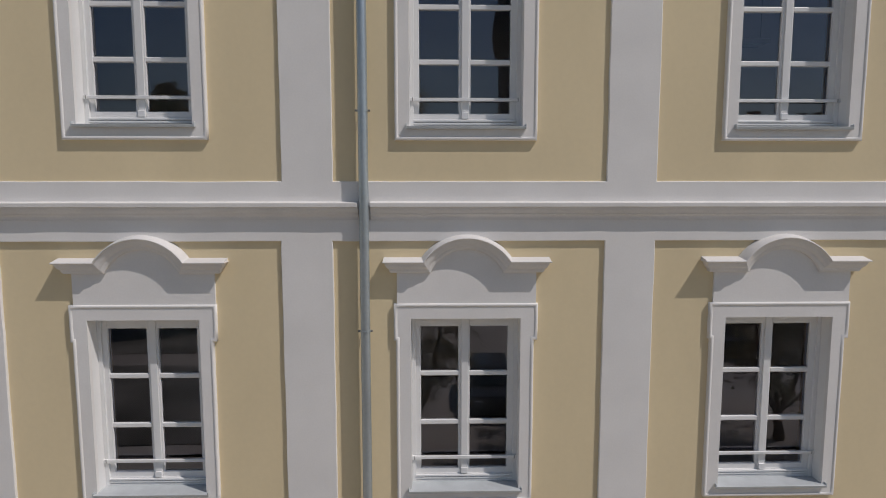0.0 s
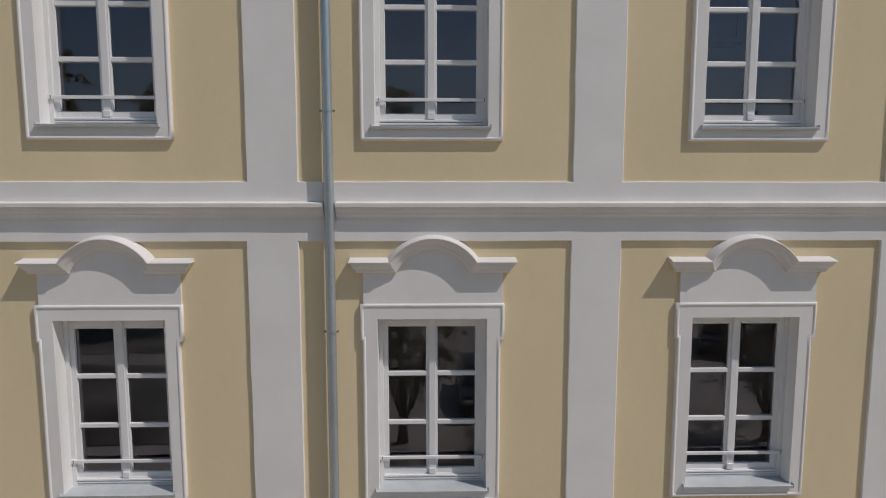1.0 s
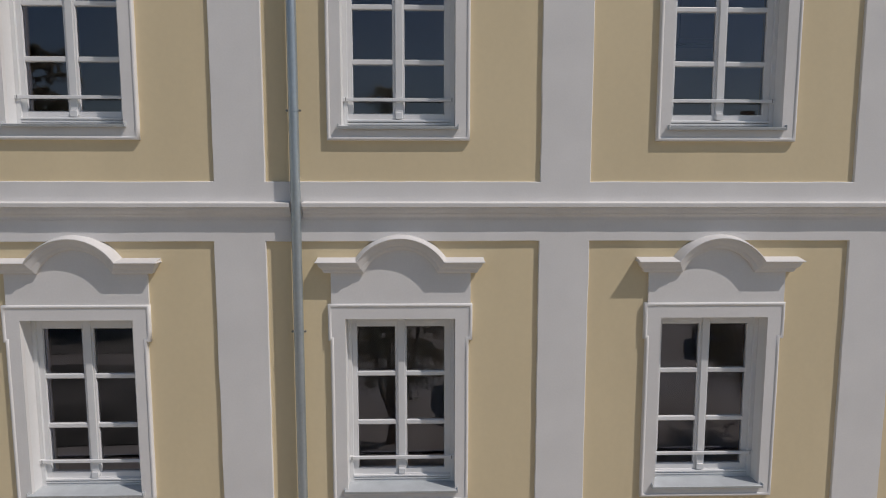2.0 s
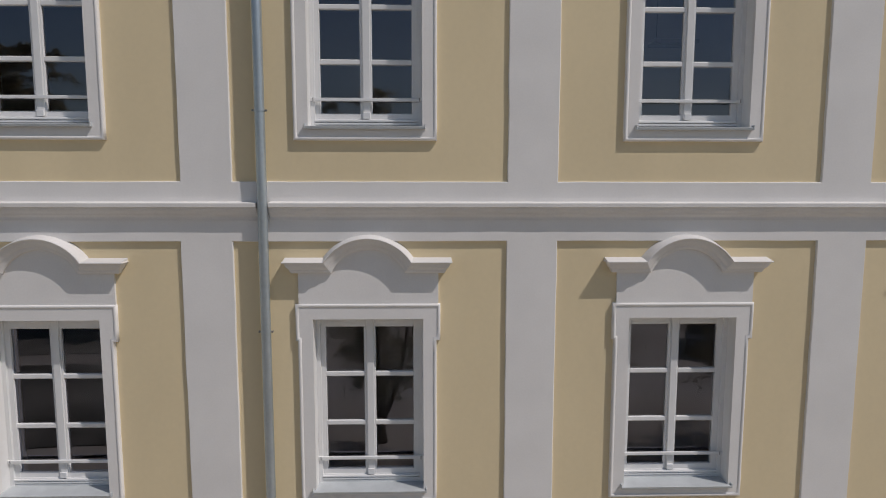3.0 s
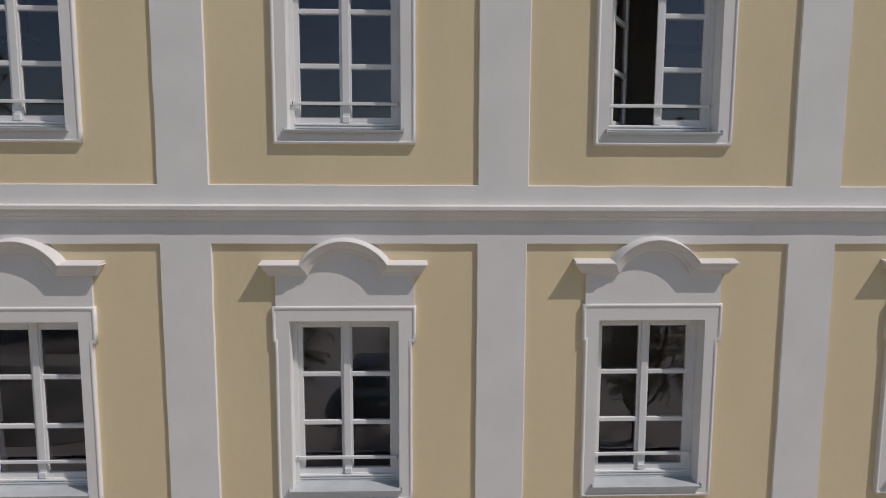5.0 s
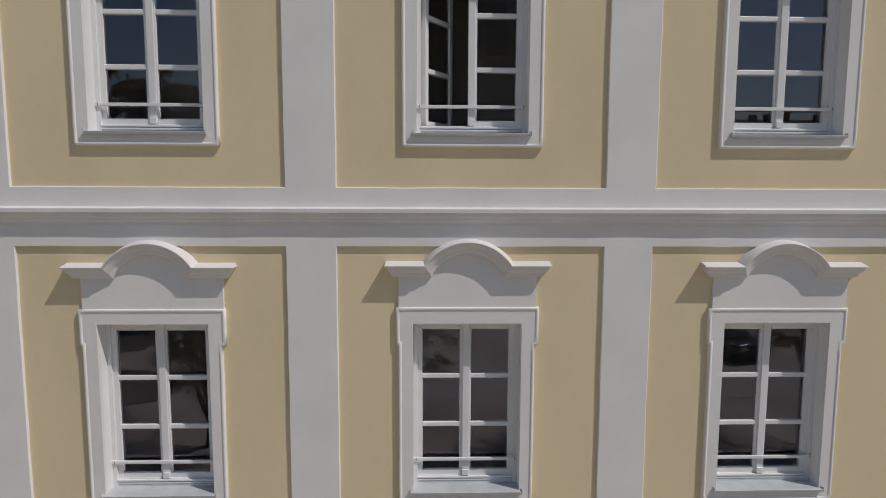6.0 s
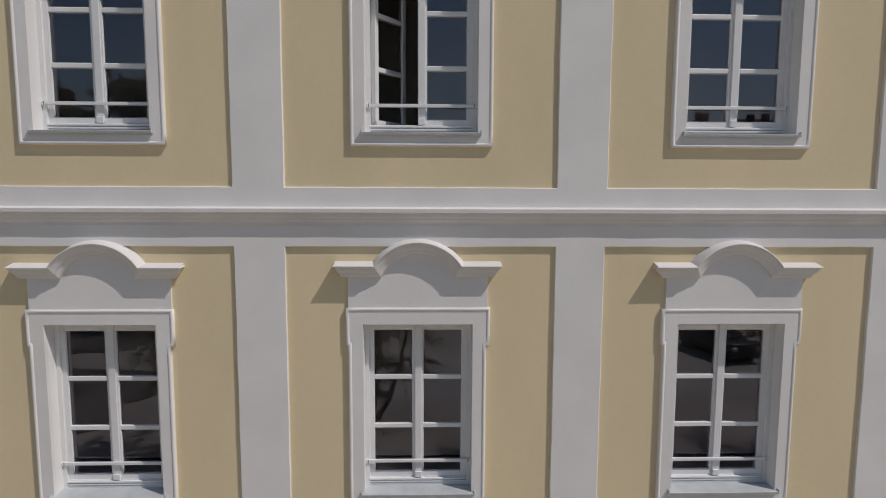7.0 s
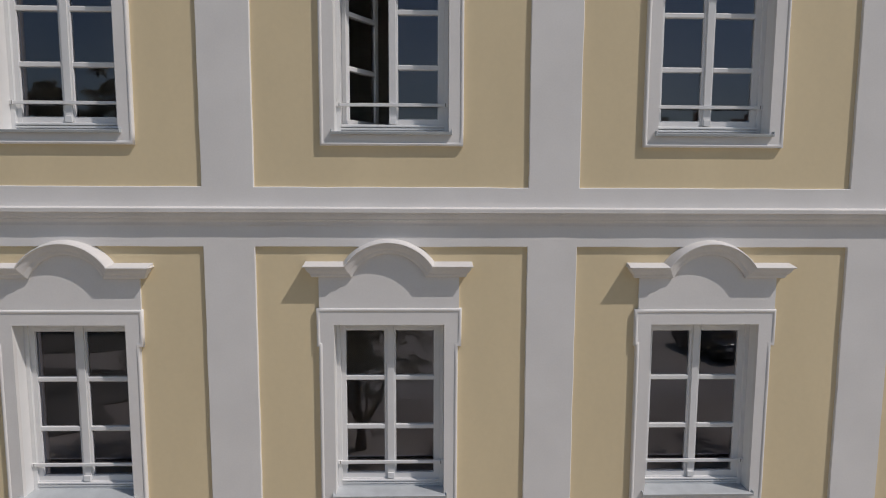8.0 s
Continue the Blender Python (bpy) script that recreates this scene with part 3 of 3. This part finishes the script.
    mids = np.array(spots) + gen.normal(0, 0.055, (len(spots), 3))
    along = np.array(ways) + gen.normal(0, 0.7, mids.shape)
    along /= np.linalg.norm(along, axis=1)[:, None]
    side = np.cross(along, gen.normal(0, 1, mids.shape))
    side /= np.linalg.norm(side, axis=1)[:, None]
    fold = np.cross(along, side)
    size = gen.uniform(0.036, 0.062, (len(mids), 1)) * (2.1 if broad else 1.0)
    # each leaf: six corners, folded a little along its rib
    ring = ((-1, 0, 0), (-0.45, 0.42, 0.10), (0.30, 0.46, 0.12), (1, 0, -0.08), (0.30, -0.46, 0.12), (-0.45, -0.42, 0.10))
    verts = np.stack([mids + size * (along * u + side * v + fold * w) for u, v, w in ring], axis=1).reshape(-1, 3)
    k = np.arange(len(mids))[:, None] * 6
    faces = np.concatenate((k + [0, 1, 2, 3], k + [0, 3, 4, 5]))
    me = bpy.data.meshes.new("crown")
    me.from_pydata(verts.tolist(), [], faces.tolist())
    me.materials.append(LEAF)
    crown = tagged(new("crown", me), kind="stuff")
    crown.parent = t
    return t


for k, (x, y, top, spread, under) in enumerate((
        (-0.5, -11.5, 3.1, 1.9, 2.2), (4.85, -11.2, 2.7, 2.5, 1.9), (10.9, -11.5, 1.8, 2.1, 2.0),
        (18.6, -11.2, 1.7, 2.8, 3.0))):
    tree((x, y, GROUND), top - GROUND, spread, under, 13 + k)
for k, (x, y, height, spread) in enumerate(((-23.4, -30.0, 16.4, 3.4), (-14.6, -29.6, 14.5, 2.2), (-12.4, -31.0, 15.4, 2.4),
                                            (-9.3, -29.5, 15.1, 1.9), (-4.3, -30.0, 12.9, 1.7))):
    tree((x, y, GROUND), height, spread, 2.6, 31 + k, broad=True)


def church_tower(x0, x1, y, eave):
    t = thing("church_tower", "tall dark stone church tower with a slate onion dome", "tower", at=((x0 + x1) / 2, y, GROUND))
    w, h = (x1 - x0) / 2, eave - GROUND
    bm = box(-w, w, -w, w, 0, h)
    for z in (h * 0.35, h * 0.68):
        box(-w - 0.2, w + 0.2, -w - 0.2, w + 0.2, z, z + 0.5, bm)
    part("shaft", bm, STONE, t)
    bm = bmesh.new()
    levels = ((w + 0.6, h - 0.8), (w + 1.0, h), (w + 1.5, h + 1.8), (w + 1.8, h + 4.5), (w + 1.6, h + 8), (w + 0.9, h + 12), (w - 0.1, h + 16),
              (w - 1.6, h + 20.5), (1.9, h + 23.5), (1.5, h + 27), (0.9, h + 33), (0.12, h + 41))
    rings = [[bm.verts.new((r / math.cos(math.pi / 8) * math.cos(a), r / math.cos(math.pi / 8) * math.sin(a), z))
              for a in (math.pi / 8 + k * math.pi / 4 for k in range(8))] for r, z in levels]
    for r, s in zip(rings, rings[1:]):
        for k in range(8):
            bm.faces.new([r[k - 1], r[k], s[k], s[k - 1]])
    bm.faces.new(rings[0])
    bm.faces.new(rings[-1])
    dome = part("onion_dome", bm, SLATE, t)
    # standing seams and battens on the dome's eight faces
    bm = bmesh.new()
    for k in range(8):
        for f in (0.0, 0.34, 0.67):
            line = []
            for r, z in levels[1:9]:
                p, q = (Vector((math.cos(a), math.sin(a), 0)) * (r / math.cos(math.pi / 8) + 0.06) for a in (math.pi / 8 + j * math.pi / 4 for j in (k, k + 1)))
                line.append(p.lerp(q, f) + Vector((0, 0, z)))
            tube(line, 0.16 if f == 0 else 0.10, 5, bm)
    for r, z in levels[1:9]:
        ring = [(math.cos(a) * (r / math.cos(math.pi / 8) + 0.05), math.sin(a) * (r / math.cos(math.pi / 8) + 0.05), z) for a in (math.pi / 8 + j * math.pi / 4 for j in range(9))]
        tube(ring, 0.13, 5, bm)
    part("seams", bm, STONE, dome)
    for d in (-1, 1):
        part("belfry_opening", box(d * w * 0.45 - 0.7, d * w * 0.45 + 0.7, w - 0.3, w + 0.06, h - 5, h - 1.6), DARK, t)
    return t


church_tower(18.9, 28.7, -154.0, 34.9)


def row_house(x0, x1, y, eave, ridge, chimneys):
    t = thing("row_house", "distant grey house with a brown tiled roof and chimneys", "house", at=((x0 + x1) / 2, y, GROUND))
    w, h, r = (x1 - x0) / 2, eave - GROUND, ridge - GROUND
    part("wall", box(-w, w, -5, 5, 0, h), RENDER_WALL, t)
    bm = bmesh.new()
    a = [[bm.verts.new((x, yy, z)) for yy, z in ((-5.4, h - 0.1), (0, r), (5.4, h - 0.1))] for x in (-w - 0.3, w + 0.3)]
    for k in range(3):
        bm.faces.new([a[0][k - 1], a[0][k], a[1][k], a[1][k - 1]])
    bm.faces.new(a[0])
    bm.faces.new(a[1])
    roof = part("roof", bm, TILE, t)
    for f, wide, top in chimneys:
        bm = box(f * w - wide, f * w + wide, 0.2, 0.9, r - 1.2, r + top)
        box(f * w - wide - 0.07, f * w + wide + 0.07, 0.13, 0.97, r + top, r + top + 0.12, bm)
        part("chimney", bm, BRICK, roof)
    n = int(w)
    for k in range(n):
        x = -w + (k + 0.5) * 2 * w / n
        for z in (1.4, 4.6):
            if z + 1.6 < h:
                part("window", box(x - 0.5, x + 0.5, 4.9, 5.04, z, z + 1.6), DARK, t)
    return t


row_house(46.5, 60.0, -71.0, 4.0, 9.2, ((-0.75, 0.36, 0.35), (-0.46, 0.40, 0.45), (-0.16, 0.65, 0.7), (0.5, 0.3, 0.5)))
row_house(34.0, 45.0, -71.0, 3.6, 8.5, ((0.42, 0.75, 1.2), (-0.4, 0.3, 0.6)))


def car(at):
    """A small hatchback, nose towards +y."""
    t = thing("car", "dark parked hatchback car standing on the gravel", "car", "cars parked opposite", at=at)
    long = 4.0

    def hull(levels, bevel):
        bm = bmesh.new()
        rings = [[bm.verts.new((sx * w, y, z)) for sx, y in ((-1, y0), (1, y0), (1, y1), (-1, y1))] for w, y0, y1, z in levels]
        for r, q in zip(rings, rings[1:]):
            for k in range(4):
                bm.faces.new([r[k - 1], r[k], q[k], q[k - 1]])
        bm.faces.new(rings[0])
        bm.faces.new(rings[-1])
        bmesh.ops.bevel(bm, geom=bm.edges[:], offset=bevel, segments=3, affect="EDGES", profile=0.5)
        return bm

    part("body", hull(((0.80, -long, -0.05, 0.22), (0.88, -long - 0.02, 0.0, 0.55), (0.85, -long + 0.03, -0.12, 0.90)), 0.07), CAR_PAINT, t, smooth=True)
    cabin = part("cabin", hull(((0.82, -long + 0.12, -0.95, 0.86), (0.63, -long + 0.5, -1.75, 1.46)), 0.09), CAR_PAINT, t, smooth=True)
    for name, pts in (("windscreen", ((-0.66, -1.06, 0.97), (0.66, -1.06, 0.97), (0.55, -1.62, 1.38), (-0.55, -1.62, 1.38))),
                      ("rear_window", ((-0.64, -3.78, 1.0), (0.64, -3.78, 1.0), (0.55, -3.56, 1.36), (-0.55, -3.56, 1.36)))):
        bm = bmesh.new()
        n = (Vector(pts[1]) - Vector(pts[0])).cross(Vector(pts[3]) - Vector(pts[0])).normalized() * 0.012
        n = n if n.z > 0 else -n
        bm.faces.new([bm.verts.new(Vector(p) + n) for p in pts])
        part(name, bm, TINTED, cabin)
    for sx in (-1, 1):
        for y in (-0.75, -long + 0.75):
            wheel = part("wheel", tube([(sx * 0.70, y, 0.31), (sx * 0.89, y, 0.31)], 0.31, 20), RUBBER, t)
            part("rim", tube([(sx * 0.885, y, 0.31), (sx * 0.90, y, 0.31)], 0.19, 14), STEEL, wheel)
        part("headlight", box(sx * 0.62 - 0.15, sx * 0.62 + 0.15, -0.10, 0.0, 0.62, 0.76, None, 0.03, 2), SILL, t)
    return t


hatchback = car((2.25, -12.9, GROUND))
for x, y, turn in ((13.6, -19.9, 24), (21.0, -19.6, -12)):
    copy_thing(hatchback, Matrix.Translation((x, y, GROUND)) @ Matrix.Rotation(radians(turn), 4, "Z"))
